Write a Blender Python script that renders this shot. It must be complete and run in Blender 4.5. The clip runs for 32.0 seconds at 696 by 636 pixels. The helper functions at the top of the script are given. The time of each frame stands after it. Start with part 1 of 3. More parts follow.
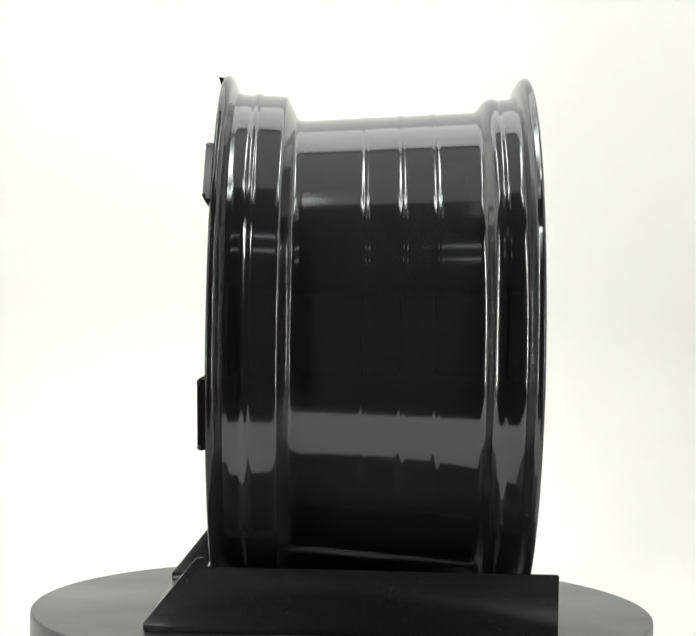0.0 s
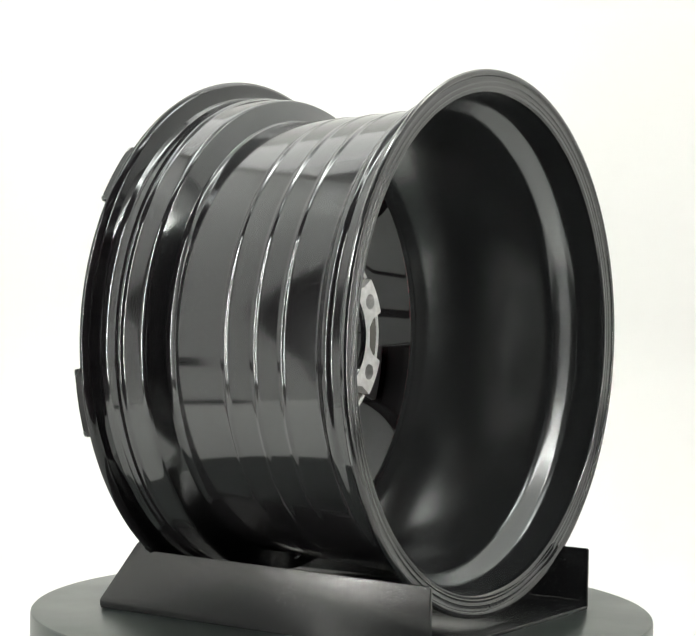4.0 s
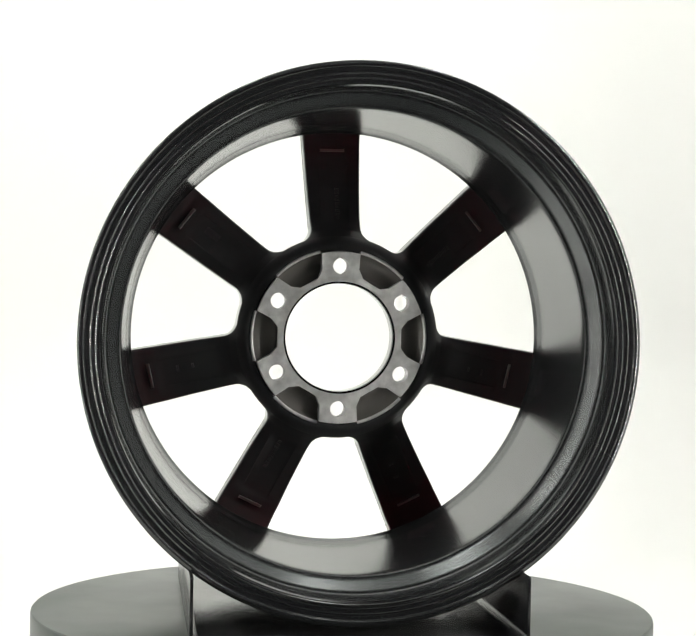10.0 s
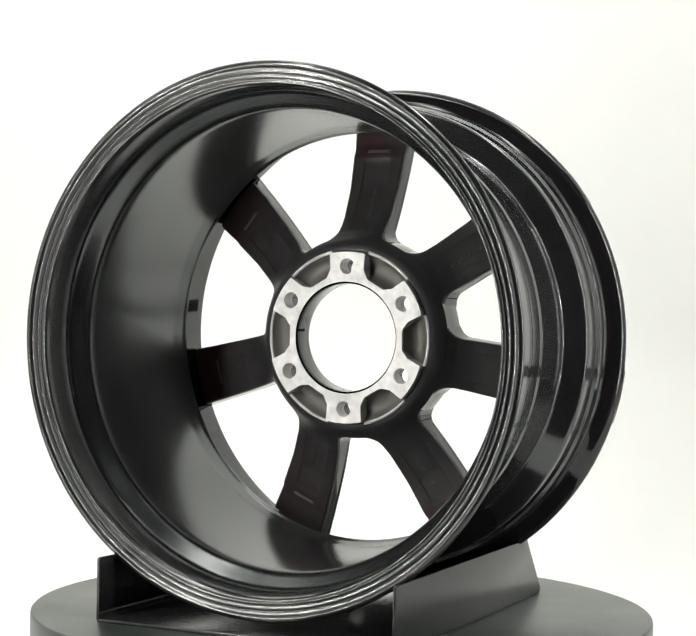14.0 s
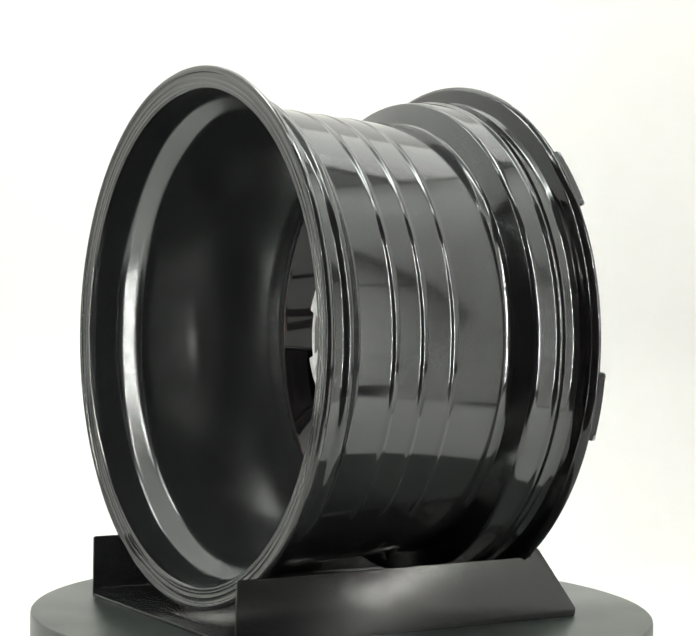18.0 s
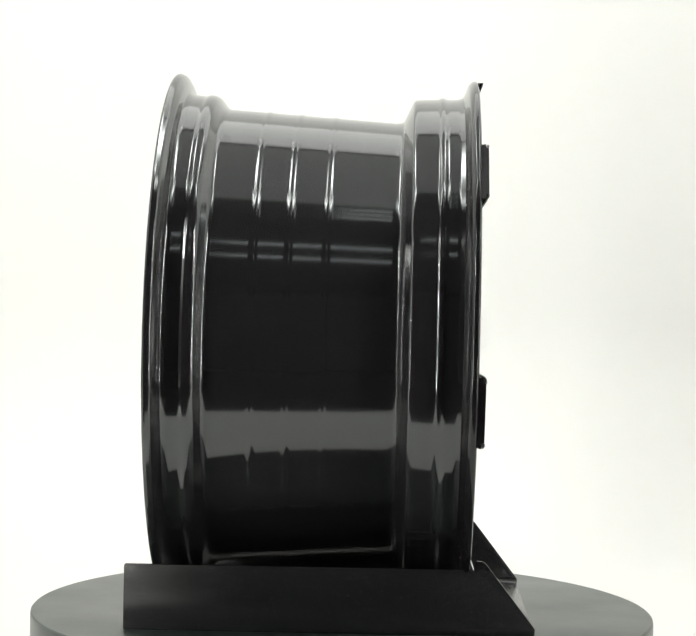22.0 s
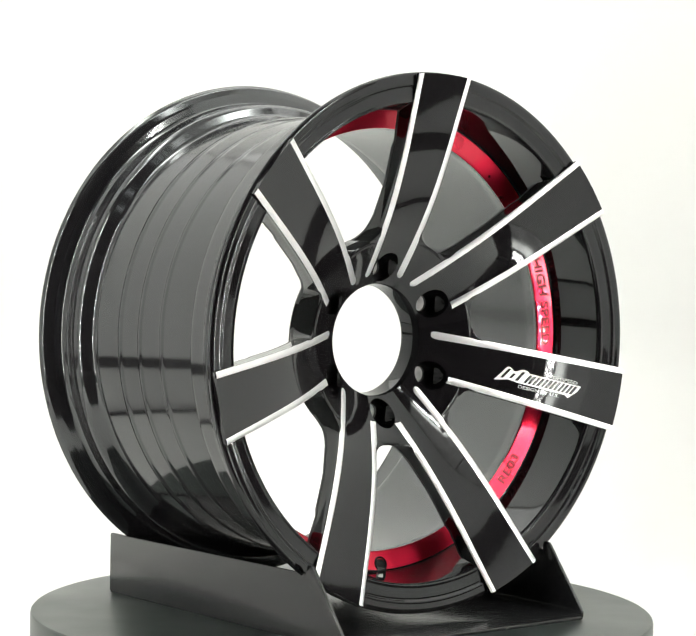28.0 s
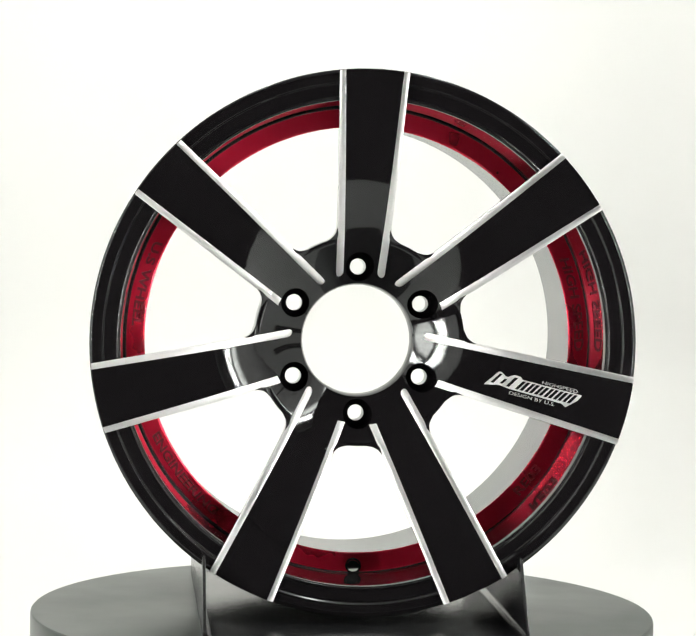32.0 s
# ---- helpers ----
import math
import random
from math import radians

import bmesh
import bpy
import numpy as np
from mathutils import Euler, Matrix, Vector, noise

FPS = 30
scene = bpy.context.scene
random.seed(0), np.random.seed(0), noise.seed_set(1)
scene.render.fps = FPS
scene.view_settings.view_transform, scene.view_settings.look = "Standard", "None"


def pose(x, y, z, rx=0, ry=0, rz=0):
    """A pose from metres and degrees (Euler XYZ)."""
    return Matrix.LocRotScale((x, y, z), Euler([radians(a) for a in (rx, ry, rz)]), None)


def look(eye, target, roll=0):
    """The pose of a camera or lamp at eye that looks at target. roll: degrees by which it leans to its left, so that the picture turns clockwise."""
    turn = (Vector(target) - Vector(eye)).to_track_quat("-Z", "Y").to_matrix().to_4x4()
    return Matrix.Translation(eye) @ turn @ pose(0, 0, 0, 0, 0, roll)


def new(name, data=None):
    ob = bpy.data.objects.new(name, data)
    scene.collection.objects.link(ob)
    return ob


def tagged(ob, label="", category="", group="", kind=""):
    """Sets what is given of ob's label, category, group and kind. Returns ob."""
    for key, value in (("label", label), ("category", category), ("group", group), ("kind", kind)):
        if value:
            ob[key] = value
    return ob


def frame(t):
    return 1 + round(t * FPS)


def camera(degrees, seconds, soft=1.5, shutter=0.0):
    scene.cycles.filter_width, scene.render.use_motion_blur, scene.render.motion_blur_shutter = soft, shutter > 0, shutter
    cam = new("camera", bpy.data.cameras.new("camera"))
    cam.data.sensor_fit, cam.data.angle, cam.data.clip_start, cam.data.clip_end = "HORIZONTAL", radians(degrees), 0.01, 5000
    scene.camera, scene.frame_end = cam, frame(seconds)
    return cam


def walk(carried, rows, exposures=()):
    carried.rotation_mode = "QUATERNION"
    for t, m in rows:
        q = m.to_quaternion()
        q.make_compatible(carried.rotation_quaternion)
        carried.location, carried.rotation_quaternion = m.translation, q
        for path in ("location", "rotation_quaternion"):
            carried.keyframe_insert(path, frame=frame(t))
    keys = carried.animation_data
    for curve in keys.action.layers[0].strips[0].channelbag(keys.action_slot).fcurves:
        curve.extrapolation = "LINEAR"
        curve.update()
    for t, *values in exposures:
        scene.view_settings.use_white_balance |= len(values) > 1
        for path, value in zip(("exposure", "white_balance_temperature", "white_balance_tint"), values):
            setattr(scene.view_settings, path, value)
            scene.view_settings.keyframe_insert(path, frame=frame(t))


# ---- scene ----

# the camera stands still before a turntable that carries an alloy wheel
cam = camera(19.777, 32.0)
EYE, AIM = (0.0004, -1.9361, 0.3338), (0.0004, 0.0, 0.2788)
walk(cam, [(0.0, look(EYE, AIM, 1.1068)), (32.0, look(EYE, AIM, 1.1068))],
     exposures=[(0.0, -0.06), (3.0, 0.0), (6.0, 0.08), (8.0, 0.06), (11.0, -0.02), (14.0, 0.0), (17.0, 0.04), (20.0, 0.0), (22.0, -0.04), (25.0, 0.0), (28.0, 0.07), (32.0, -0.04)])

# ---------------------------------------------------------------- light
world = bpy.data.worlds.new("dim_room")
scene.world = world
world.use_nodes = True
world.node_tree.nodes["Background"].inputs[0].default_value = (0.9, 0.95, 1.0, 1)
world.node_tree.nodes["Background"].inputs[1].default_value = 0.006


def area_lamp(name, eye, target, width, height, watts, colour=(1, 1, 1), spread=180):
    data = bpy.data.lights.new(name, "AREA")
    data.shape, data.size, data.size_y, data.energy, data.color = "RECTANGLE", width, height, watts, colour
    data.spread = radians(spread)
    ob = new(name, data)
    ob.matrix_world = look(eye, target)
    return tagged(ob, kind="structure")


area_lamp("booth_ceiling_light", (0, 0.74, 1.48), (0, 0.741, 0), 1.44, 0.76, 5.0, (1.0, 1.0, 0.975))


# ---------------------------------------------------------------- materials
def material(name, colour, rough, metal=0.0, spec=0.5, bump=0.0, scale=60.0, vary=0.15, rough_vary=0.08, coat=0.0):
    m = bpy.data.materials.new(name)
    m.use_nodes = True
    nt = m.node_tree
    b = nt.nodes["Principled BSDF"]
    b.inputs["Metallic"].default_value = metal
    b.inputs["Specular IOR Level"].default_value = spec
    b.inputs["Coat Weight"].default_value = coat
    b.inputs["Coat Roughness"].default_value = 0.03
    co = nt.nodes.new("ShaderNodeTexCoord")
    big = nt.nodes.new("ShaderNodeTexNoise")
    big.inputs["Scale"].default_value, big.inputs["Detail"].default_value = scale * 0.12, 4
    fine = nt.nodes.new("ShaderNodeTexNoise")
    fine.inputs["Scale"].default_value, fine.inputs["Detail"].default_value = scale * 6, 3
    nt.links.new(co.outputs["Object"], big.inputs["Vector"])
    nt.links.new(co.outputs["Object"], fine.inputs["Vector"])
    mix = nt.nodes.new("ShaderNodeMix")
    mix.data_type = "RGBA"
    mix.inputs["A"].default_value = (*[c * (1 - vary) for c in colour], 1)
    mix.inputs["B"].default_value = (*[min(1, c * (1 + vary)) for c in colour], 1)
    nt.links.new(big.outputs["Fac"], mix.inputs["Factor"])
    nt.links.new(mix.outputs["Result"], b.inputs["Base Color"])
    rng = nt.nodes.new("ShaderNodeMapRange")
    rng.inputs["From Min"].default_value, rng.inputs["From Max"].default_value = 0.3, 0.7
    rng.inputs["To Min"].default_value, rng.inputs["To Max"].default_value = max(0, rough - rough_vary), rough + rough_vary
    nt.links.new(big.outputs["Fac"], rng.inputs["Value"])
    nt.links.new(rng.outputs["Result"], b.inputs["Roughness"])
    if bump:
        bp = nt.nodes.new("ShaderNodeBump")
        bp.inputs["Strength"].default_value, bp.inputs["Distance"].default_value = 1.0, bump
        nt.links.new(fine.outputs["Fac"], bp.inputs["Height"])
        nt.links.new(bp.outputs["Normal"], b.inputs["Normal"])
    return m


GLOSS = material("gloss_black_lacquer", (0.0100, 0.0090, 0.0100), 0.045, bump=0.000018, scale=12, rough_vary=0.01)
BARREL = material("turned_black_lacquer", (0.0138, 0.0132, 0.0144), 0.095, spec=1.0, bump=0.000002, scale=40, rough_vary=0.01)
SATIN = material("satin_black_lacquer", (0.0145, 0.0150, 0.0160), 0.215, spec=0.85, bump=0.000001, scale=60, rough_vary=0.01)
FLANGE = material("black_flange_lacquer", (0.0130, 0.0136, 0.0146), 0.13, spec=0.8, scale=40, rough_vary=0.01)
RED = material("red_metallic_lacquer", (0.72, 0.014, 0.050), 0.29, metal=0.80, bump=0.000004, scale=60, coat=0.6)
DARK_RED = material("dark_red_letter_edge", (0.21, 0.005, 0.015), 0.42, metal=0.3, scale=60)
SILVER = material("machined_aluminium", (0.88, 0.88, 0.88), 0.43, metal=0.90, bump=0.00001, scale=80, vary=0.05)
RAW = material("bare_turned_aluminium", (0.88, 0.87, 0.85), 0.42, metal=0.25, bump=0.00002, scale=800, vary=0.6, rough_vary=0.12)
BACK = material("matt_black_spoke_back", (0.0450, 0.0445, 0.0465), 0.40, spec=0.4, bump=0.000004, scale=60, rough_vary=0.05)
# rubbed grey, its paleness also standing in for light on the raised bars
MARK = material("rubbed_catchlight_cast_mark", (0.24, 0.24, 0.23), 0.4, scale=90, vary=0.3)
LETTER = material("worn_cast_letter", (0.055, 0.055, 0.053), 0.4, scale=90, vary=0.4)
CAST = material("dark_cast_pocket", (0.135, 0.127, 0.116), 0.40, bump=0.00005, scale=90, vary=0.3)
PRINT = material("silver_print", (0.78, 0.78, 0.77), 0.45, metal=0.3, scale=60, vary=0.04)
INK = material("black_print", (0.012, 0.012, 0.013), 0.25, scale=60)
POWDER = material("black_powder_coat", (0.0120, 0.0125, 0.0134), 0.24, spec=0.76, bump=0.00009, scale=130, vary=0.12, rough_vary=0.02)
TABLE = material("grey_green_turntable_skin", (0.012, 0.018, 0.016), 0.34, spec=0.90, bump=0.00002, scale=40, vary=0.05)
WHITE = material("white_booth_lining", (0.82, 0.82, 0.80), 0.7, scale=6, vary=0.015)
SWEEP = material("white_sweep", (0.80, 0.80, 0.785), 0.7, scale=6, vary=0.015)
# faint emission added to the side walls, to brighten them in the lacquer
SIDE_CLOTH = material("self_glowing_white_side_cloth", (0.83, 0.83, 0.82), 0.7, scale=6, vary=0.015)
SIDE_CLOTH.node_tree.nodes["Principled BSDF"].inputs["Emission Color"].default_value = (1.0, 1.0, 0.94, 1)
SIDE_CLOTH.node_tree.nodes["Principled BSDF"].inputs["Emission Strength"].default_value = 0.18
RAIL = material("dark_booth_rail", (0.012, 0.012, 0.013), 0.5, scale=20, vary=0.2)
CANOPY = material("grey_booth_canopy", (0.55, 0.56, 0.56), 0.8, scale=6, vary=0.05)
ROOM = material("dark_room_paint", (0.110, 0.104, 0.108), 0.8, scale=4, vary=0.2)


def turned_rings(m, across, along):
    """Stretch a material's fine relief into rings round the axle."""
    nt = m.node_tree
    fine = [n for n in nt.nodes if n.type == "TEX_NOISE"][1]
    co = [n for n in nt.nodes if n.type == "TEX_COORD"][0]
    stretch = nt.nodes.new("ShaderNodeMapping")
    stretch.inputs["Scale"].default_value = (along, across, along)
    nt.links.new(co.outputs["Object"], stretch.inputs["Vector"])
    nt.links.new(stretch.outputs["Vector"], fine.inputs["Vector"])


turned_rings(BARREL, 3.0, 0.12)


def sparkle(m, bright, share, scale):
    """Fine pale specks in a coat."""
    nt = m.node_tree
    b = nt.nodes["Principled BSDF"]
    old = b.inputs["Base Color"].links[0].from_socket
    co = [n for n in nt.nodes if n.type == "TEX_COORD"][0]
    speck = nt.nodes.new("ShaderNodeTexNoise")
    speck.inputs["Scale"].default_value, speck.inputs["Detail"].default_value = scale, 2
    nt.links.new(co.outputs["Object"], speck.inputs["Vector"])
    step = nt.nodes.new("ShaderNodeMapRange")
    step.inputs["From Min"].default_value, step.inputs["From Max"].default_value = share, share + 0.08
    nt.links.new(speck.outputs["Fac"], step.inputs["Value"])
    mix = nt.nodes.new("ShaderNodeMix")
    mix.data_type = "RGBA"
    mix.inputs["B"].default_value = (bright, bright, bright, 1)
    nt.links.new(step.outputs["Result"], mix.inputs["Factor"])
    nt.links.new(old, mix.inputs["A"])
    nt.links.new(mix.outputs["Result"], b.inputs["Base Color"])


sparkle(POWDER, 0.050, 0.65, 620.0)
TABLE.node_tree.nodes["Principled BSDF"].inputs["Specular Tint"].default_value = (0.92, 1.0, 0.97, 1)
for lacquer in (GLOSS, BARREL, SATIN):
    lacquer.node_tree.nodes["Principled BSDF"].inputs["Specular Tint"].default_value = (0.95, 0.99, 1.0, 1)
SATIN.node_tree.nodes["Principled BSDF"].inputs["IOR"].default_value = 1.66

# ---------------------------------------------------------------- mesh helpers
def finish(bm, angle=32):
    bmesh.ops.recalc_face_normals(bm, faces=bm.faces)
    limit = radians(angle)
    for f in bm.faces:
        f.smooth = True
    for e in bm.edges:
        e.smooth = not (len(e.link_faces) == 2 and e.calc_face_angle(0) > limit)


def part(name, bm, mat, parent, label="", sharp=32):
    if sharp:
        finish(bm, sharp)
    me = bpy.data.meshes.new(name)
    bm.to_mesh(me)
    bm.free()
    me.materials.append(mat)
    ob = new(name, me)
    ob.parent = parent
    return tagged(ob, label)


def thing(name, label, category):
    return tagged(new(name), label, category)


def rounded(pts, radius, steps=3):
    """Round the corners of an open run of (r, y) points."""
    out = [pts[0]]
    for a, b, c in zip(pts, pts[1:], pts[2:]):
        a, b, c = (Vector(p) for p in (a, b, c))
        u, w = a - b, c - b
        cut = min(radius, u.length * 0.45, w.length * 0.45)
        p, q = b + u.normalized() * cut, b + w.normalized() * cut
        for i in range(steps + 1):
            k = i / steps
            out.append(tuple((1 - k) ** 2 * p + 2 * k * (1 - k) * b + k * k * q))
    return out + [pts[-1]]


def braced(pts, gap=0.0006):
    """Add points close to both ends of each long stretch, so that flat faces shade flat."""
    out = [pts[0]]
    for p, q in zip(pts, pts[1:]):
        d = math.hypot(q[0] - p[0], q[1] - p[1])
        if d > gap * 5:
            for k in (gap / d, 1 - gap / d):
                out.append((p[0] + (q[0] - p[0]) * k, p[1] + (q[1] - p[1]) * k))
        out.append(q)
    return out


def lathe(pts, segs=240, closed=False, slots=None):
    """Turn (r, y) points round the wheel's axle."""
    bm = bmesh.new()
    rings = []
    for r, y in pts:
        rings.append([bm.verts.new((r * math.cos(i * math.tau / segs), y, r * math.sin(i * math.tau / segs))) for i in range(segs)])
    n = len(rings)
    for j in range(n if closed else n - 1):
        a, b = rings[j], rings[(j + 1) % n]
        for i in range(segs):
            f = bm.faces.new((a[i], a[(i + 1) % segs], b[(i + 1) % segs], b[i]))
            if slots:
                f.material_index = slots[j]
    return bm


def rod(p, q, r, segs=32):
    """A round bar from p to q."""
    p, q = Vector(p), Vector(q)
    bm = bmesh.new()
    bmesh.ops.create_cone(bm, cap_ends=True, segments=segs, radius1=r, radius2=r, depth=(q - p).length)
    m = Matrix.Translation((p + q) / 2) @ (q - p).to_track_quat("Z", "Y").to_matrix().to_4x4()
    bmesh.ops.transform(bm, matrix=m, verts=bm.verts)
    return bm


def join(bms):
    """One bmesh out of several."""
    me = bpy.data.meshes.new("joined")
    out = bmesh.new()
    for b in bms:
        b.to_mesh(me)
        out.from_mesh(me)
        b.free()
    bpy.data.meshes.remove(me)
    return out


def cut_away(bm, cutters):
    """bm less the cutters."""
    obs = []
    for i, b in enumerate([bm] + cutters):
        bmesh.ops.recalc_face_normals(b, faces=b.faces)
        me = bpy.data.meshes.new("blank")
        b.to_mesh(me)
        b.free()
        obs.append(new("blank", me))
    for c in obs[1:]:
        mod = obs[0].modifiers.new("cut", "BOOLEAN")
        mod.operation, mod.solver, mod.object = "DIFFERENCE", "EXACT", c
    deps = bpy.context.evaluated_depsgraph_get()
    deps.update()
    me = bpy.data.meshes.new_from_object(obs[0].evaluated_get(deps))
    out = bmesh.new()
    out.from_mesh(me)
    for o in obs:
        bpy.data.objects.remove(o)
    bpy.data.meshes.remove(me)
    return out


def extrude_outline(pts, y0, y1):
    """A closed outline of (x, z) points made solid from y0 to y1."""
    bm = bmesh.new()
    a = [bm.verts.new((x, y0, z)) for x, z in pts]
    b = [bm.verts.new((x, y1, z)) for x, z in pts]
    bm.faces.new(a)
    bm.faces.new(b[::-1])
    for i in range(len(pts)):
        j = (i + 1) % len(pts)
        bm.faces.new((a[i], b[i], b[j], a[j]))
    return bm


def box(x0, x1, y0, y1, z0, z1, bevel=0.0):
    bm = bmesh.new()
    bmesh.ops.create_cube(bm, size=1)
    for v in bm.verts:
        v.co = Vector(((x0 + x1) / 2 + v.co.x * (x1 - x0), (y0 + y1) / 2 + v.co.y * (y1 - y0), (z0 + z1) / 2 + v.co.z * (z1 - z0)))
    if bevel:
        bmesh.ops.bevel(bm, geom=bm.edges[:], offset=bevel, segments=2, affect="EDGES", profile=0.5)
    return bm


def letters(text, size, weight=0.0):
    """The letters of a line of text as flat shapes, centred, in x and y."""
    cu = bpy.data.curves.new("letters", "FONT")
    cu.body, cu.size, cu.align_x, cu.align_y, cu.offset = text, size, "CENTER", "CENTER", weight
    cu.resolution_u = 3
    ob = new("letters", cu)
    deps = bpy.context.evaluated_depsgraph_get()
    deps.update()
    me = bpy.data.meshes.new_from_object(ob.evaluated_get(deps))
    bm = bmesh.new()
    bm.from_mesh(me)
    bpy.data.objects.remove(ob)
    bpy.data.meshes.remove(me)
    bmesh.ops.remove_doubles(bm, verts=bm.verts, dist=1e-6)
    return bm


# ---------------------------------------------------------------- the booth and the room
def structure(name, bm, mat, label):
    me = bpy.data.meshes.new(name)
    finish(bm)
    bm.to_mesh(me)
    bm.free()
    me.materials.append(mat)
    return tagged(new(name, me), label, kind="structure")


def build_booth():
    floor_z, back, front, side, top = -0.085, 1.15, -0.60, 0.75, 1.50
    # one white sheet: floor that curves up into the back wall
    bm = bmesh.new()
    run = [(front, floor_z)] + [(back - 0.35 + 0.35 * math.sin(a), floor_z + 0.35 - 0.35 * math.cos(a)) for a in [i * math.pi / 32 for i in range(17)]] + [(back, top)]
    under = [(y + (0.02 if i > 16 else 0), z - (0 if i > 16 else 0.02)) for i, (y, z) in enumerate(run)]
    loops = [[bm.verts.new((x, y, z)) for y, z in run] for x in (-side, side)] + [[bm.verts.new((x, y, z)) for y, z in under] for x in (-side, side)]
    for a, b in ((0, 1), (2, 3)):
        for i in range(len(run) - 1):
            bm.faces.new((loops[a][i], loops[b][i], loops[b][i + 1], loops[a][i + 1]))
    structure("backdrop", bm, SWEEP, "white sweep of a photo booth, floor and back wall")
    for n, x in (("wall_west", -side), ("wall_east", side)):
        a, b = (x - 0.02, x - 0.002) if x < 0 else (x + 0.002, x + 0.02)
        outline = [(back, floor_z), (back, top), (-0.35, top), (-0.35, 0.42), (-0.43, 0.14), (-0.43, floor_z)]
        bm = bmesh.new()
        near, far = [bm.verts.new((a, y, z)) for y, z in outline], [bm.verts.new((b, y, z)) for y, z in outline]
        bm.faces.new(near)
        bm.faces.new(far[::-1])
        for i in range(len(outline)):
            j = (i + 1) % len(outline)
            bm.faces.new((near[i], near[j], far[j], far[i]))
        structure(n, bm, SIDE_CLOTH, "white side wall of the photo booth with a faint added glow")
        k = -1 if x < 0 else 1
        inner = sorted((k * (side - 0.004), k * (side + 0.001)))
        structure(n + "_rail", box(inner[0], inner[1], -0.30, 0.95, 0.110, 0.155, 0.001), RAIL, "dark rail along the side wall of the booth")
        foot = sorted((k * 0.715, k * 0.748))
        structure(n + "_foot_rail", box(foot[0], foot[1], -0.30, 0.78, floor_z + 0.001, floor_z + 0.005, 0.001), RAIL, "dark rail where the side wall meets the floor")
    brace = [(-0.02, 0.120), (-0.02, 0.165), (-0.31, 0.335), (-0.31, 0.290)]
    bm = bmesh.new()
    near, far = [bm.verts.new((side + 0.001, y, z)) for y, z in brace], [bm.verts.new((side - 0.005, y, z)) for y, z in brace]
    bm.faces.new(near)
    bm.faces.new(far[::-1])
    for i in range(4):
        bm.faces.new((near[i], near[(i + 1) % 4], far[(i + 1) % 4], far[i]))
    structure("wall_east_brace", bm, RAIL, "dark slanting brace on the side wall of the booth")
    structure("ceiling", box(-side, side, 0.36, back, top + 0.002, top + 0.02), WHITE, "white roof of the photo booth")
    structure("ceiling_canopy", box(-side, side, -0.50, 0.33, top + 0.002, top + 0.02), CANOPY, "grey fabric canopy before the roof of the booth")
    structure("ceiling_cross_bar", box(-side, side, 0.331, 0.359, top - 0.02, top + 0.02, 0.004), RAIL, "dark cross bar between roof and canopy")
    structure("floor", box(-3, 3, -4.5, 3, -0.95, -0.93), ROOM, "dark floor of the room round the booth")
    structure("wall_south", box(-3, 3, -4.52, -4.502, -0.93, 2.2), ROOM, "dark wall behind the camera")
    structure("wall_north", box(-3, 3, 3.002, 3.02, -0.93, 2.2), ROOM, "dark wall behind the booth")
    structure("wall_left", box(-3.02, -3.002, -4.5, 3, -0.93, 2.2), ROOM, "dark side wall of the room")
    structure("wall_right", box(3.002, 3.02, -4.5, 3, -0.93, 2.2), ROOM, "dark side wall of the room")
    structure("room_ceiling", box(-3, 3, -4.5, 3, 2.202, 2.22), ROOM, "dark ceiling of the room")


build_booth()


def glow_material(name, colour, core, wide, clear=False, flat=False, shift=0.0):
    """A diffuser lit from behind: two soft bells of light, each (width, height, strength)."""
    glow = bpy.data.materials.new(name)
    glow.use_nodes = True
    nt = glow.node_tree
    nt.nodes.clear()
    out, em = nt.nodes.new("ShaderNodeOutputMaterial"), nt.nodes.new("ShaderNodeEmission")
    co, sep = nt.nodes.new("ShaderNodeTexCoord"), nt.nodes.new("ShaderNodeSeparateXYZ")
    nt.links.new(co.outputs["Object"], sep.inputs[0])

    def calc(op, a, b):
        n = nt.nodes.new("ShaderNodeMath")
        n.operation = op
        for slot, v in ((0, a), (1, b)):
            if isinstance(v, float):
                n.inputs[slot].default_value = v
            else:
                nt.links.new(v, n.inputs[slot])
        return n.outputs[0]

    def bell(axis, width):
        k = calc("DIVIDE", calc("SUBTRACT", sep.outputs[axis], shift) if axis == "X" else sep.outputs[axis], width)
        k = calc("MULTIPLY", k, k)
        if flat:
            k = calc("MULTIPLY", k, k)
        return calc("POWER", 2.718, calc("MULTIPLY", k, -1.0))
    parts = [calc("MULTIPLY", calc("MULTIPLY", bell("X", w), bell("Y", h)), power) for w, h, power in (core, wide)]
    em.inputs["Color"].default_value = (*colour, 1)
    total = calc("ADD", *parts)
    if flat:
        crinkle = nt.nodes.new("ShaderNodeTexNoise")
        crinkle.inputs["Scale"].default_value, crinkle.inputs["Detail"].default_value = 22.0, 5
        nt.links.new(co.outputs["Object"], crinkle.inputs["Vector"])
        total = calc("MULTIPLY", total, calc("ADD", calc("MULTIPLY", crinkle.outputs["Fac"], 1.4), 0.3))
    nt.links.new(total, em.inputs["Strength"])
    last = em.outputs[0]
    if clear:
        both, through_it = nt.nodes.new("ShaderNodeAddShader"), nt.nodes.new("ShaderNodeBsdfTransparent")
        nt.links.new(last, both.inputs[0])
        nt.links.new(through_it.outputs[0], both.inputs[1])
        last = both.outputs[0]
    nt.links.new(last, out.inputs["Surface"])
    return glow


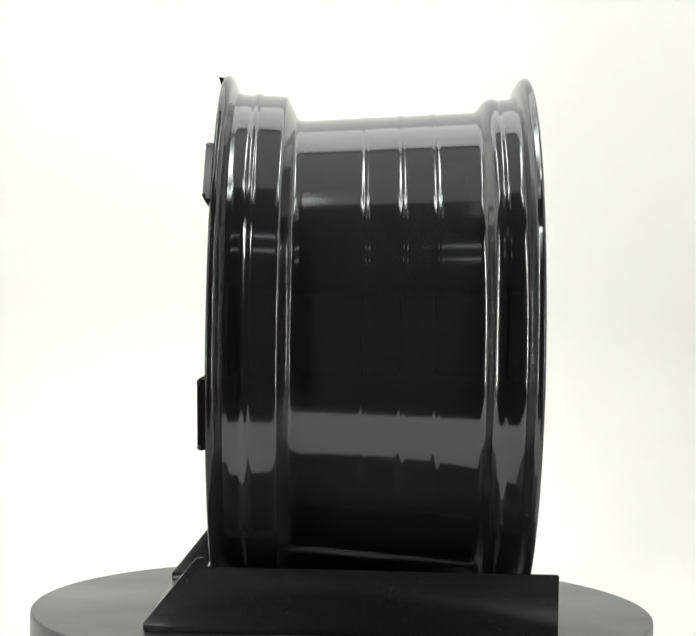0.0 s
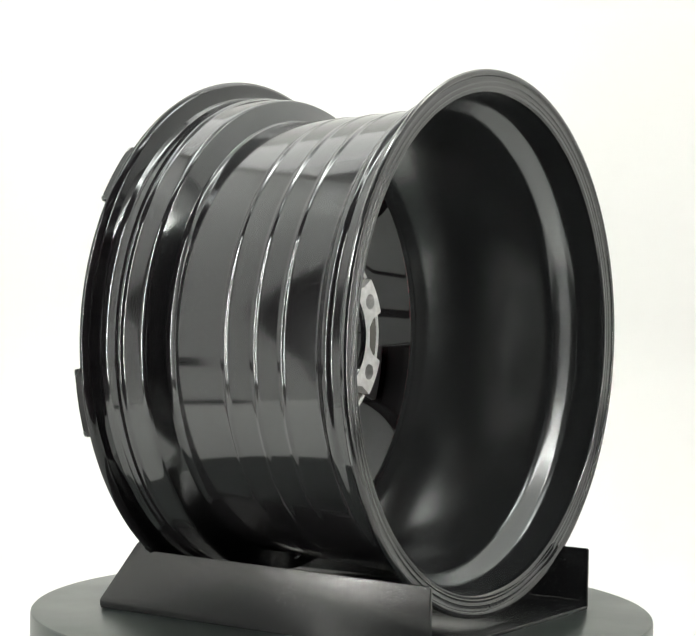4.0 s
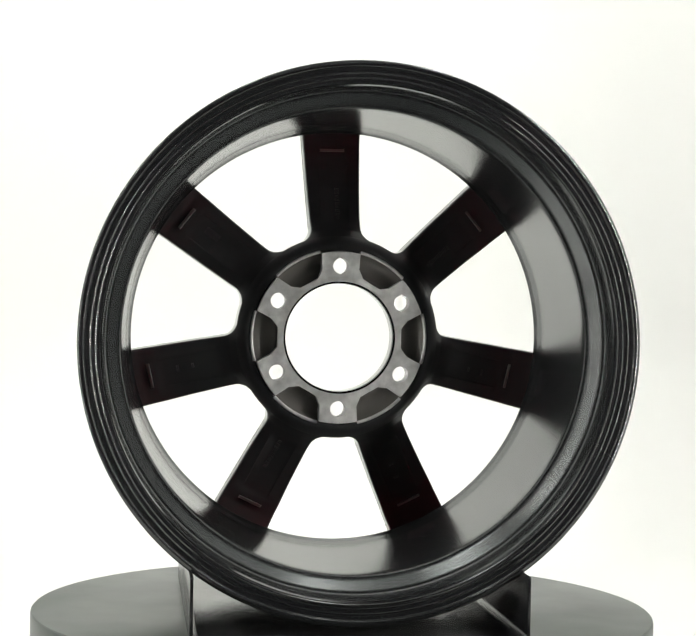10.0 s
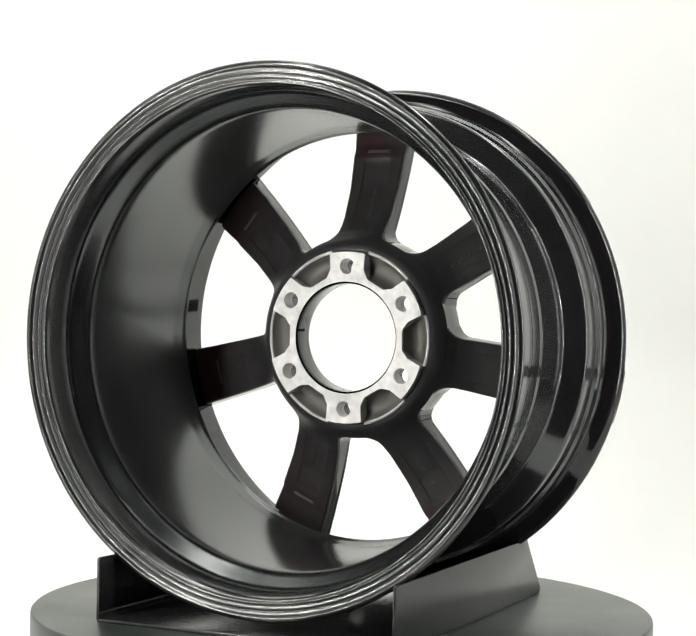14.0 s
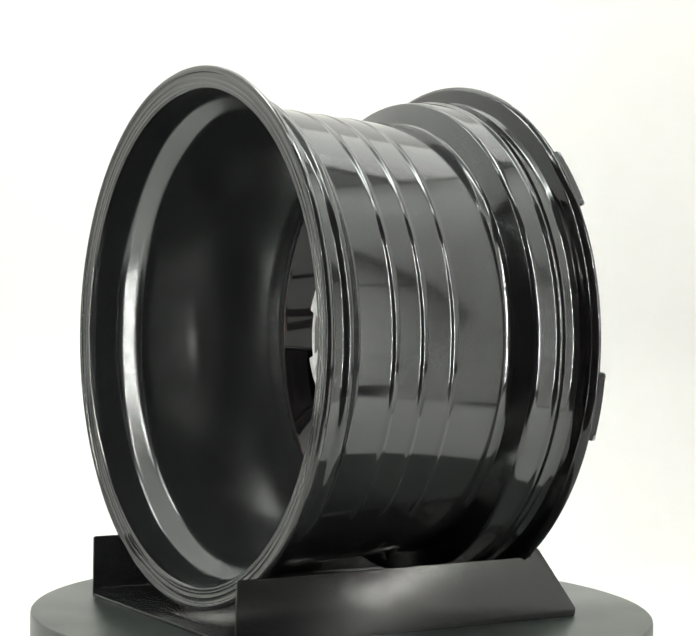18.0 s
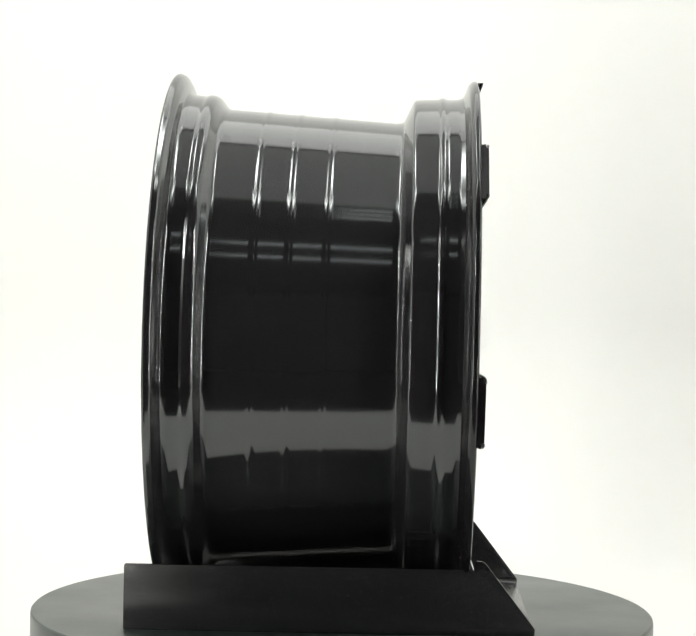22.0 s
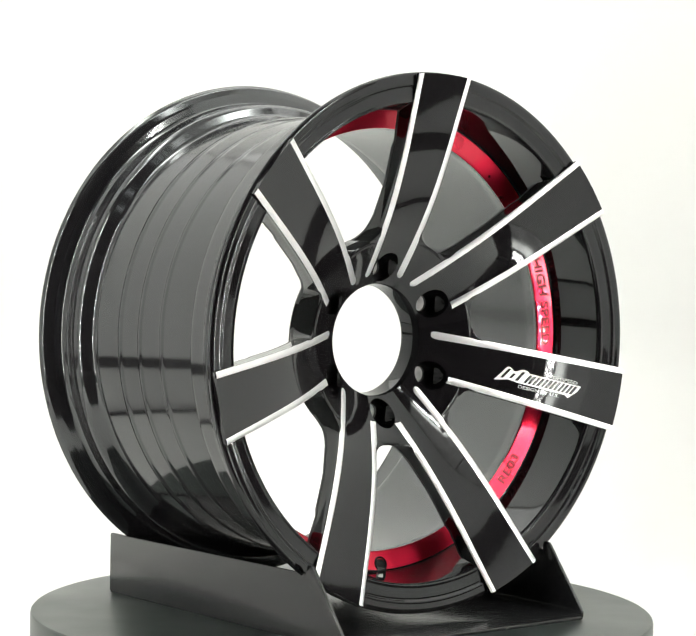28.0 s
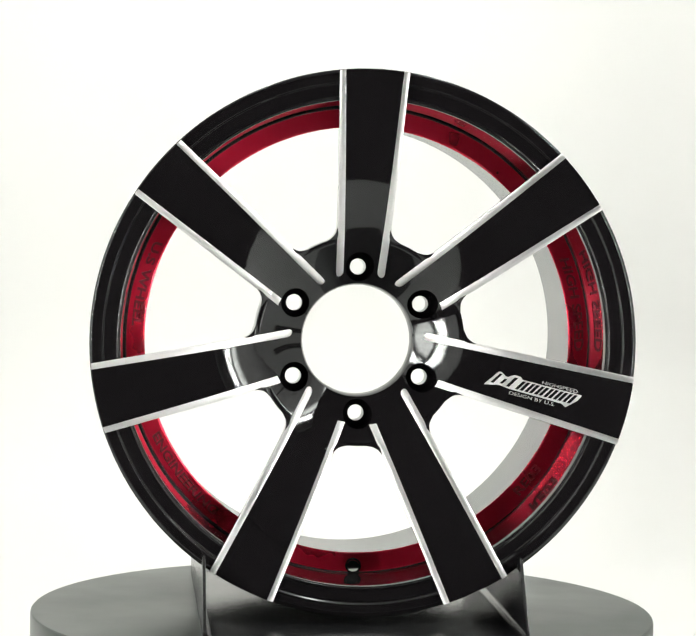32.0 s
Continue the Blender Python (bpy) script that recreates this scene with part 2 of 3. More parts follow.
def build_ceiling_strips():
    """Led strips, two along and two across, behind a clear film under the booth's roof."""
    film = glow_material("led_strip_film", (0.985, 1.0, 0.95), (0.050, 0.26, 15.5), (0.12, 0.24, 1.7), clear=True)
    cross_film = glow_material("led_cross_strip_film", (0.985, 1.0, 0.95), (0.22, 0.035, 9.0), (0.24, 0.085, 1.8), clear=True)
    for side in (-1, 1):
        for half_x, half_y, x, y, z, mat in ((0.30, 0.52, 0.43, 0.0, 1.47, film), (0.29, 0.12, 0.445, -0.42, 1.465, cross_film)):
            bm = bmesh.new()
            bm.faces.new([bm.verts.new((u * half_x, v * half_y, 0)) for u, v in ((-1, -1), (-1, 1), (1, 1), (1, -1))])
            me = bpy.data.meshes.new("ceiling_led_strip")
            bm.to_mesh(me)
            bm.free()
            me.materials.append(mat)
            ob = tagged(new("ceiling_led_strip", me), "soft white led strip behind film under the booth roof", kind="structure")
            ob.matrix_basis = pose(side * x, y, z)


build_ceiling_strips()


def build_tubes():
    """Three short led bars at the canopy's front edge, and two long tubes under the ceiling of the room."""
    lit = bpy.data.materials.new("dim_tube")
    lit.use_nodes = True
    p = lit.node_tree.nodes["Principled BSDF"]
    p.inputs["Emission Color"].default_value, p.inputs["Emission Strength"].default_value = (0.95, 1, 0.98, 1), 1.6
    for y in (-0.54, -0.60, -0.66):
        structure("canopy_led_bar", rod((0.06, y, 1.46), (0.37, y, 1.46), 0.010, 12), lit, "short white led bar at the front of the canopy")
    for y in (-1.80, -2.25):
        structure("room_tube_lamp", rod((-0.10, y, 2.17), (0.70, y, 2.17), 0.03, 12), lit, "long white tube lamp under the room ceiling")


build_tubes()


def build_soft_boxes():
    dot = bpy.data.materials.new("led_dot")
    dot.use_nodes = True
    p = dot.node_tree.nodes["Principled BSDF"]
    p.inputs["Emission Color"].default_value, p.inputs["Emission Strength"].default_value = (1, 0.985, 0.93, 1), 190
    shell = material("soft_box_shell", (0.02, 0.02, 0.02), 0.7)
    for side, x, y in ((-1, 0.765, -0.692), (1, 0.82, -0.67)):
        box_thing = thing("soft_box", "tall black soft box with a glowing white diffuser", "soft box")
        box_thing["group"] = "soft boxes before the booth"
        first = 0.020 if side > 0 else -0.032
        glow = glow_material("soft_box_diffuser", (1.0, 0.995, 0.93), (0.027, 0.50, 14.0), (0.200, 0.80, 1.5), flat=True, shift=-(first + 0.050) * side)
        u0, u1 = (-0.30, 0.055) if side > 0 else (-0.120, 0.32)
        for zc, half in ((0.315, 0.375), (0.96, 0.24)):
            bm = bmesh.new()
            bm.faces.new([bm.verts.new((u, v * half, 0)) for u, v in ((u0, -1), (u1, -1), (u1, 1), (u0, 1))])
            me = bpy.data.meshes.new("diffuser")
            bm.to_mesh(me)
            bm.free()
            me.materials.append(glow)
            ob = new("diffuser", me)
            ob.parent = box_thing
            stand_at = look((side * x, y, zc), (side * 0.04, -0.2, zc * 0.8 + 0.05)) @ pose(0, 0, 0, 0, 180, 0)
            ob.matrix_basis = stand_at
            back = part("shell", box(u0 - 0.008, u1 + 0.008, -half - 0.008, half + 0.008, -0.12, -0.004, 0.004), shell, box_thing)
            back.matrix_basis = stand_at
            leds = []
            for u, shift in ((first, 0.0), (first + 0.012, 0.009), (first + 0.024, 0.003)):
                for k in range(int(half * 2 / 0.019) - 1):
                    v = -half + 0.012 + shift + k * 0.019
                    leds.append(box(-u * side - 0.003, -u * side + 0.003, v - 0.003, v + 0.003, 0.003, 0.006))
            strip = part("led_strip", box(*sorted((-(first + 0.043) * side, 0.052 if side > 0 else first - 0.012)), -half, half, 0.0005, 0.003), shell, box_thing, "black led strip")
            strip.matrix_basis = stand_at
            row = part("led_row", join(leds), dot, box_thing, "row of bright white leds")
            row.matrix_basis = stand_at
            tagged(row, kind="stuff")
        post = part("post", rod((side * (x + 0.105), -0.80, -0.93), (side * (x + 0.105), -0.80, 1.22), 0.015), shell, box_thing)
        part("foot", box(side * (x + 0.105) - 0.18, side * (x + 0.105) + 0.18, -0.98, -0.62, -0.93, -0.915, 0.003), shell, box_thing)


build_soft_boxes()


# ---------------------------------------------------------------- the turntable
def build_turntable():
    t = thing("turntable", "round grey-green motorised turntable with a matt top", "turntable")

    def disc(pts):
        bm = lathe(pts, 200)
        bmesh.ops.rotate(bm, matrix=Matrix.Rotation(radians(90), 3, "X"), verts=bm.verts)
        bmesh.ops.remove_doubles(bm, verts=bm.verts, dist=1e-6)
        return bm
    part("plate", disc(rounded([(0.0, -0.003), (0.3, -0.003), (0.3, -0.045), (0.0, -0.045)], 0.003)), TABLE, t)
    part("base", disc(rounded([(0.0, -0.0455), (0.285, -0.0455), (0.285, -0.0845), (0.0, -0.0845)], 0.004)), TABLE, t)
    return t


# ---------------------------------------------------------------- the stand
def build_stand():
    t = thing("wheel_stand", "black powder-coated bent steel cradle with hooked side plates", "stand")
    thick = 0.003

    def side(sign):
        prof = [(-0.178, -0.001), (-0.1785, 0.005), (-0.1330, 0.0635), (-0.1305, 0.0655), (-0.1245, 0.0655), (-0.1235, 0.0640), (-0.1235, 0.0580), (-0.1220, 0.0570), (0.1925, 0.0570), (0.1940, 0.0555), (0.1940, -0.001)]
        bm = bmesh.new()

        def at(y, z, inner):
            k = (y + 0.178) / 0.372
            half = 0.1455 + 0.0055 * k
            return (0.0067 + sign * (half - (thick if inner else 0)), y, z)
        a = [bm.verts.new(at(y, z, False)) for y, z in prof]
        b = [bm.verts.new(at(y, z, True)) for y, z in prof]
        bm.faces.new(a)
        bm.faces.new(b[::-1])
        for i in range(len(prof)):
            j = (i + 1) % len(prof)
            bm.faces.new((a[i], b[i], b[j], a[j]))
        bmesh.ops.bevel(bm, geom=bm.edges[:], offset=0.0006, segments=2, affect="EDGES", profile=0.5)
        return bm
    part("side_plate", side(-1), POWDER, t)
    part("side_plate", side(1), POWDER, t)
    bm = bmesh.new()
    low, high = -0.0028, 0.0006
    vs = [bm.verts.new((0.0067 + s * (0.1455 + 0.0055 * k - 0.001), -0.178 + 0.372 * k, z)) for z in (low, high) for s, k in ((-1, 0), (1, 0), (1, 1), (-1, 1))]
    bm.faces.new(vs[:4][::-1])
    bm.faces.new(vs[4:])
    for i in range(4):
        j = (i + 1) % 4
        bm.faces.new((vs[i], vs[j], vs[4 + j], vs[4 + i]))
    bmesh.ops.bevel(bm, geom=bm.edges[:], offset=0.0005, segments=2, affect="EDGES", profile=0.5)
    part("base_plate", bm, POWDER, t)
    for s in (-1, 1):
        bm = bmesh.new()
        rows = []
        for k in (0, 1):
            x, y = 0.0067 + s * (0.1455 + 0.0055 * k - thick), -0.1775 + 0.371 * k
            rows.append([bm.verts.new((x - s * 0.006 * (1 - math.sin(a)), y, 0.0005 + 0.006 * (1 - math.cos(a)))) for a in [i * math.pi / 12 for i in range(7)]])
        for i in range(6):
            bm.faces.new((rows[0][i], rows[0][i + 1], rows[1][i + 1], rows[1][i]))
        part("fold", bm, POWDER, t, "rounded fold of the steel sheet" if s < 0 else "")
    return t


# ---------------------------------------------------------------- the wheel
HUB = pose(0.0064, 0.0010, 0.2593, 0.27)
SPOKES = [89.35 - i * 360 / 7 for i in range(7)]
BOLTS = [90.2 - i * 60 for i in range(6)]
FACE_R = [0.045, 0.0645, 0.085, 0.104, 0.120, 0.140, 0.160, 0.180, 0.200, 0.225, 0.255]
FACE_SLOPE = [0.665, 0.662, 0.632, 0.580, 0.518, 0.445, 0.392, 0.352, 0.324, 0.325, 0.330]


def face_y(r):
    """How far forward the spokes' front lies at the radius r: the slope summed from the bore outwards."""
    n = 40
    rs = [0.045 + (r - 0.045) * (k + 0.5) / n for k in range(n)]
    return -0.0321 - float(np.interp(rs, FACE_R, FACE_SLOPE).sum()) * (r - 0.045) / n


def back_y(r):
    return float(np.interp(r, [0.085, 0.092, 0.0995, 0.106, 0.114, 0.122, 0.150, 0.175, 0.186, 0.190, 0.2018, 0.212, 0.2206, 0.2235, 0.2495],
                           [-0.020, -0.0225, -0.0315, -0.0410, -0.0495, -0.0560, -0.0715, -0.0800, -0.0835, -0.0870, -0.0890, -0.0910, -0.0935, -0.112, -0.1185]))


def on_spoke(angle, r, lat, y):
    a = radians(angle)
    along = math.sqrt(max(r * r - lat * lat, 0))
    return Vector((along * math.cos(a) - lat * math.sin(a), y, along * math.sin(a) + lat * math.cos(a)))


def half_in(r):
    return 0.0160 + (r - 0.0645) / 0.1845 * 0.0104


def half_out(r):
    return 0.0231 + (r - 0.0645) / 0.1845 * 0.0089


def fillet(r, lat):
    """How far a spoke's side swings out into the hub's ring: a round of 16 mm."""
    hub_r, rho = 0.0995, 0.016
    cx, cz = math.sqrt((hub_r + rho) ** 2 - (lat + rho) ** 2), lat + rho
    first, last = math.atan2(-cz, -cx), -math.pi / 2
    arc = [first + (last - first) * i / 24 for i in range(25)]
    pts = [(cx + rho * math.cos(a), cz + rho * math.sin(a)) for a in arc]
    return float(np.interp(r, [math.hypot(*p) for p in pts], [p[1] for p in pts])) - lat


def cove_depth(r):
    return float(np.interp(r, [0.094, 0.102, 0.118, 0.205, 0.224, 0.2495], [-0.00006, -0.00006, 0.0022, 0.0024, 0.0022, 0.0024]))


def panel_depth(r):
    """How deep the panel on a spoke's back is sunk."""
    return float(np.interp(r, [0.1125, 0.1165, 0.1770, 0.1785], [0.0, 0.0008, 0.0008, 0.0]))


def placed(bm):
    bmesh.ops.transform(bm, matrix=HUB, verts=bm.verts)
    return bm


def rim_run():
    front = [(0.2226, -0.1130), (0.2229, -0.1160), (0.2246, -0.1181), (0.2264, -0.1170), (0.2360, -0.1183), (0.2375, -0.1180), (0.2393, -0.1203), (0.2412, -0.1201), (0.2472, -0.1210), (0.2507, -0.1193), (0.2503, -0.1155), (0.2470, -0.1120), (0.2385, -0.1090)]
    drop = [(0.2345, -0.1070), (0.2325, -0.1020), (0.2322, -0.0930), (0.2330, -0.0905), (0.2338, -0.0885), (0.2338, -0.0860), (0.2322, -0.0835), (0.2316, -0.0665), (0.2313, -0.0630), (0.2302, -0.0606), (0.2103, -0.0512), (0.2091, -0.0490), (0.2085, -0.0440)]
    taper = []
    for y in (0.014, 0.047, 0.0776):
        r = 0.2085 + (y + 0.043) / 0.159 * 0.0100
        taper += [(r - 0.0002, y - 0.0036), (r + 0.0008, y - 0.0010), (r + 0.0008, y + 0.0008), (r + 0.0002, y + 0.0032)]
    rear = [(0.2185, 0.1160), (0.2205, 0.1195), (0.2290, 0.1260), (0.2315, 0.1300), (0.2320, 0.1345), (0.2305, 0.1385), (0.2318, 0.1490), (0.2340, 0.1535), (0.2425, 0.1560), (0.2500, 0.1600), (0.2521, 0.1640)]
    flange = [(0.2520, 0.1652), (0.2511, 0.1668), (0.2482, 0.1677), (0.2464, 0.1670), (0.2456, 0.1656), (0.2440, 0.1653), (0.2412, 0.1652), (0.2404, 0.1658), (0.2396, 0.1652),
              (0.2366, 0.1650), (0.2358, 0.1656), (0.2350, 0.1650), (0.2334, 0.1652), (0.2320, 0.1652), (0.2306, 0.1632)]
    inner = [(0.2299, 0.1590), (0.2297, 0.1560), (0.2290, 0.1400), (0.2281, 0.1338), (0.2262, 0.1305),
             (0.2164, 0.1206), (0.2142, 0.1178), (0.2130, 0.1145), (0.2122, 0.1080), (0.2062, -0.0300), (0.2036, -0.0440), (0.2018, -0.0472)]
    band = [(0.2016, -0.0486), (0.2030, -0.0496), (0.2183, -0.0554)]
    wall = [(0.2187, -0.0560), (0.2194, -0.0563), (0.2201, -0.0576), (0.2206, -0.0620), (0.2222, -0.1050)]
    return front, drop + taper + rear, flange, inner, band, wall


def split(bm, pieces, parent, sharp):
    """One part for each finish of a cut body."""
    made = []
    for slot, name, mat, label in pieces:
        piece = bm.copy()
        bmesh.ops.delete(piece, geom=[f for f in piece.faces if f.material_index != slot], context="FACES")
        for f in piece.faces:
            f.material_index = 0
        made.append(part(name, placed(piece), mat, parent, label, sharp))
    bm.free()
    return made


def build_wheel():
    w = thing("alloy_wheel", "gloss black seven-spoke alloy wheel, silver machined edges, red inner band", "wheel")

    # rim, lathed as one ring, drilled for the valve and then split by finish
    lip, outer, flange, inner, band, wall = rim_run()
    pts, slots = [], []
    for run, slot, radius in ((lip, 4, 0.0024), (outer, 0, 0.0012), (flange, 3, 0.0006), (inner, 1, 0.0025), (band, 2, 0.0), (wall, 4, 0.001)):
        got = braced(rounded(run, radius, 4 if run is lip else 2) if radius else run)
        pts += got
        slots += [slot] * len(got)
    ring = lathe(pts, 256, closed=True, slots=slots)
    va = radians(-90.4)
    hole = rod((0.2075 * math.cos(va), -0.0800, 0.2075 * math.sin(va)), (0.2200 * math.cos(va), -0.0300, 0.2200 * math.sin(va)), 0.0058, 24)
    ring = cut_away(ring, [hole])
    split(ring, ((0, "outer_barrel", BARREL, "gloss black outer barrel"), (1, "inner_barrel", SATIN, "satin black inner barrel"), (2, "inner_band", RED, "metallic red painted band"), (4, "front_lip", GLOSS, "gloss black front lip with stepped edges"), (3, "rear_flange", FLANGE, "black rear flange with fine ridges")), w, 24)
    # a raised collar round the valve hole
    collar = lathe([(0.0057, 0.002), (0.0057, -0.0004), (0.0064, -0.0007), (0.0073, -0.0004), (0.0078, 0.0004), (0.0057, 0.0006)], 32)
    nrm = Vector((0.35 * math.cos(va), 0.935, 0.35 * math.sin(va)))
    bmesh.ops.transform(collar, matrix=Matrix.Translation((0.2135 * math.cos(va), -0.0537, 0.2135 * math.sin(va))) @ nrm.to_track_quat("Y", "Z").to_matrix().to_4x4(), verts=collar.verts)
    part("valve_seat", placed(collar), GLOSS, w, "black collar of the valve hole")

    # hub
    fr = [(0.0526, -0.0150), (0.0526, -0.0345), (0.0540, face_y(0.0540) - 0.0002)] + [(r, face_y(r)) for r in (0.060, 0.067, 0.074, 0.081, 0.087, 0.0905, 0.0925, 0.0938, 0.0946)]
    fr += [(0.0962, face_y(0.0962) + 0.0002), (0.0976, face_y(0.0976) + 0.0010), (0.0988, face_y(0.0988) + 0.0028), (0.0994, face_y(0.0994) + 0.0060), (0.0995, -0.046)]
    bk = [(0.0995, -0.0312), (0.0985, -0.0292), (0.0960, -0.0255), (0.0920, -0.0200), (0.0880, -0.0172), (0.0858, -0.0170), (0.0845, -0.0180), (0.0835, -0.0270), (0.0640, -0.0270), (0.0600, -0.0150)]
    body = lathe(fr + bk, 168, closed=True, slots=[0] * len(fr) + [1] * len(bk))
    cuts = []
    for a in BOLTS:
        c, s = 0.06985 * math.cos(radians(a)), 0.06985 * math.sin(radians(a))
        cuts.append(rod((c, -0.10, s), (c, -0.0300, s), 0.0138, 40))
        cuts.append(rod((c, -0.05, s), (c, 0.02, s), 0.0077, 32))
    body = cut_away(body, [join(cuts[0::2]), join(cuts[1::2])])
    split(body, ((0, "hub", GLOSS, "gloss black hub with six deep bolt recesses"), (1, "hub_back", BACK, "satin black back of the hub")), w, 30)

    # bare mounting face behind the hub: a ring with six pads, and the pockets between them
    outline = []
    for a in BOLTS:
        er, et = Vector((math.cos(radians(a)), math.sin(radians(a)))), Vector((math.sin(radians(a)), -math.cos(radians(a))))
        outline += [tuple(er * 0.0615 * math.cos(radians(-21)) + et * 0.0615 * math.sin(radians(-21)))]
        outline += [tuple(er * 0.0665 - et * 0.0180), tuple(er * 0.0815 - et * 0.0189)]
        outline += [tuple(er * 0.0840 * math.cos(radians(k)) + et * 0.0840 * math.sin(radians(k))) for k in (-12, -6, 0, 6, 12)]
        outline += [tuple(er * 0.0815 + et * 0.0189), tuple(er * 0.0665 + et * 0.0180)]
        outline += [tuple(er * 0.0615 * math.cos(radians(21)) + et * 0.0615 * math.sin(radians(21)))]
    pads = extrude_outline(outline, -0.0272, -0.0098)
    drills = [rod((0.06985 * math.cos(radians(a)), -0.06, 0.06985 * math.sin(radians(a))), (0.06985 * math.cos(radians(a)), 0.02, 0.06985 * math.sin(radians(a))), 0.0077, 32) for a in BOLTS]
    pads = cut_away(pads, [rod((0, -0.08, 0), (0, 0.03, 0), 0.0548, 128), join(drills)])
    part("mounting_face", placed(pads), RAW, w, "bare aluminium mounting face with six pads", 25)
    part("bore_chamfer", placed(lathe([(0.0549, -0.0103), (0.0530, -0.0120), (0.0525, -0.0150), (0.0538, -0.0170)], 128)), GLOSS, w, "black chamfer of the centre bore")
    for i, a in enumerate(BOLTS):
        mid = a - 30
        bm = bmesh.new()
        rows = []
        for r, y in ((0.0618, -0.0140), (0.0640, -0.0200), (0.0680, -0.0235), (0.0760, -0.0245), (0.0815, -0.0215), (0.0838, -0.0172), (0.0858, -0.0165)):
            spread = min(26.0, 30 - math.degrees(math.asin(0.0186 / r)))
            rows.append([bm.verts.new((r * math.cos(radians(mid + k * spread / 4)), y, r * math.sin(radians(mid + k * spread / 4)))) for k in range(-4, 5)])
        for p, q in zip(rows, rows[1:]):
            for k in range(8):
                bm.faces.new((p[k], p[k + 1], q[k + 1], q[k]))
        part("pocket", placed(bm), CAST, w, "dark cast pocket between the pads" if not i else "", 60)

        bm = bmesh.new()
        rows = []
        for r, y in ((0.0836, -0.0180), (0.0840, -0.0160), (0.0848, -0.0155), (0.0862, -0.0156), (0.0868, -0.0164), (0.0872, -0.0180)):
            rows.append([bm.verts.new((r * math.cos(radians(mid + k * 16.6 / 8)), y, r * math.sin(radians(mid + k * 16.6 / 8)))) for k in range(-8, 9)])
        for p, q in zip(rows, rows[1:]):
            for k in range(16):
                bm.faces.new((p[k], p[k + 1], q[k + 1], q[k]))
        part("pocket_rim", placed(bm), RAW, w, "thin bare metal rim of a pocket" if not i else "", 60)

    # seven spokes, each with two machined edges and marks on its back
    for i, a in enumerate(SPOKES):
        bm = bmesh.new()
        rows = []
        for r in [0.0925, 0.0945, 0.0962, 0.0976] + list(np.linspace(0.0990, 0.1125, 16)) + list(np.linspace(0.1165, 0.1765, 12)) + [0.1785, 0.184, 0.190, 0.196] + [0.198, 0.2015, 0.206, 0.212, 0.2165, 0.2235, 0.232, 0.240, 0.2470, 0.2490]:
            r = float(r)
            f, b, wi, wo = face_y(r), back_y(r), half_in(r), half_out(r)
            flare = fillet(r, wo)
            ws = wo + flare
            drop = cove_depth(r)
            step = min(f + 0.012, (f + b) / 2)
            low = max(step, b - 0.005)
            top = f - 0.00004
            half = [(wi * k, top) for k in (0.2, 0.4, 0.6, 0.8, 1.0)] + [(wi + (wo - wi) * 0.12, f + drop), (wo, f + drop), (wo - 0.0002 + flare * 0.93, f + drop + 0.0006 + min(1.0, flare / 0.004) * 0.0006), (ws - 0.0002, min(step, f + drop + 0.005)), (ws - 0.0006, low), (ws - 0.0010, b - 0.0012), (ws - 0.0026, b)]
            sunk = panel_depth(r)
            row = [(-l, y) for l, y in reversed(half)] + [(0.0, top)] + [(l, y) for l, y in half] + [(0.0142, b + 0.0002), (0.0130, b + 0.0002 - sunk), (0.0, b + 0.0003 - sunk), (-0.0130, b + 0.0002 - sunk), (-0.0142, b + 0.0002)]
            rows.append([bm.verts.new(on_spoke(a, r, l, y)) for l, y in row])
        n = len(rows[0])
        for p, q in zip(rows, rows[1:]):
            for k in range(n):
                f = bm.faces.new((p[k], p[(k + 1) % n], q[(k + 1) % n], q[k]))
                f.material_index = 1 if k in (0, 1) or k >= 22 else 0
        bm.faces.new(rows[-1][::-1])
        spoke = part("spoke", placed(bm), GLOSS, w, "", 30)
        spoke.data.materials.append(BACK)
        back_marks(a, i, spoke)
        for sign in (-1, 1):
            bm = bmesh.new()
            rows = []
            rs = [0.0632, 0.0636, 0.0645, 0.0660, 0.0680] + [float(r) for r in np.linspace(0.072, 0.2475, 90)] + [0.2493]
            lugs = [Vector((0.06985 * math.cos(radians(b)), 0, 0.06985 * math.sin(radians(b)))) for b in BOLTS]

            def in_recess(r):
                mid = (half_in(r) + half_out(r)) / 2
                return any((on_spoke(a, r, sign * (mid + o), 0) - c).length < 0.0136 for c in lugs for o in (-0.0029, 0, 0.0029))
            first = max([k for k, r in enumerate(rs) if in_recess(r)], default=-1) + 1
            for r in rs[first:]:
                wi, wo, f = half_in(r), half_out(r), face_y(r)
                mid, hw = (wi + wo) / 2, (wo - wi) / 2
                tip = min(1.0, math.sqrt(max(0.0, 1 - ((0.0676 - min(r, 0.0676)) / 0.0045) ** 2)))
                k = max(0.0, min(1.0, (r - 0.097) / 0.012))
                k = k * k * (3 - 2 * k)
                row = []
                for u in (0, 0.12, 0.3, 0.5, 0.7, 0.88, 1.0):
                    cove = 0.0002 - 0.0008 * math.sin(u * math.pi) + 0.0010 * u
                    bead = -0.0007 * math.sin(u * math.pi) - 0.0001
                    row.append(bm.verts.new(on_spoke(a, r, sign * (mid + (u * 2 - 1) * hw * max(tip, 0.05)), f + k * (cove - 0.0002) + (1 - k) * bead)))
                rows.append(row)
            for p, q in zip(rows, rows[1:]):
                for k in range(len(p) - 1):
                    bm.faces.new((p[k], p[k + 1], q[k + 1], q[k]))
            part("machined_edge", placed(bm), SILVER, spoke, "silver machined edge line" if not i else "", 50)
    lettering(w)
    return w


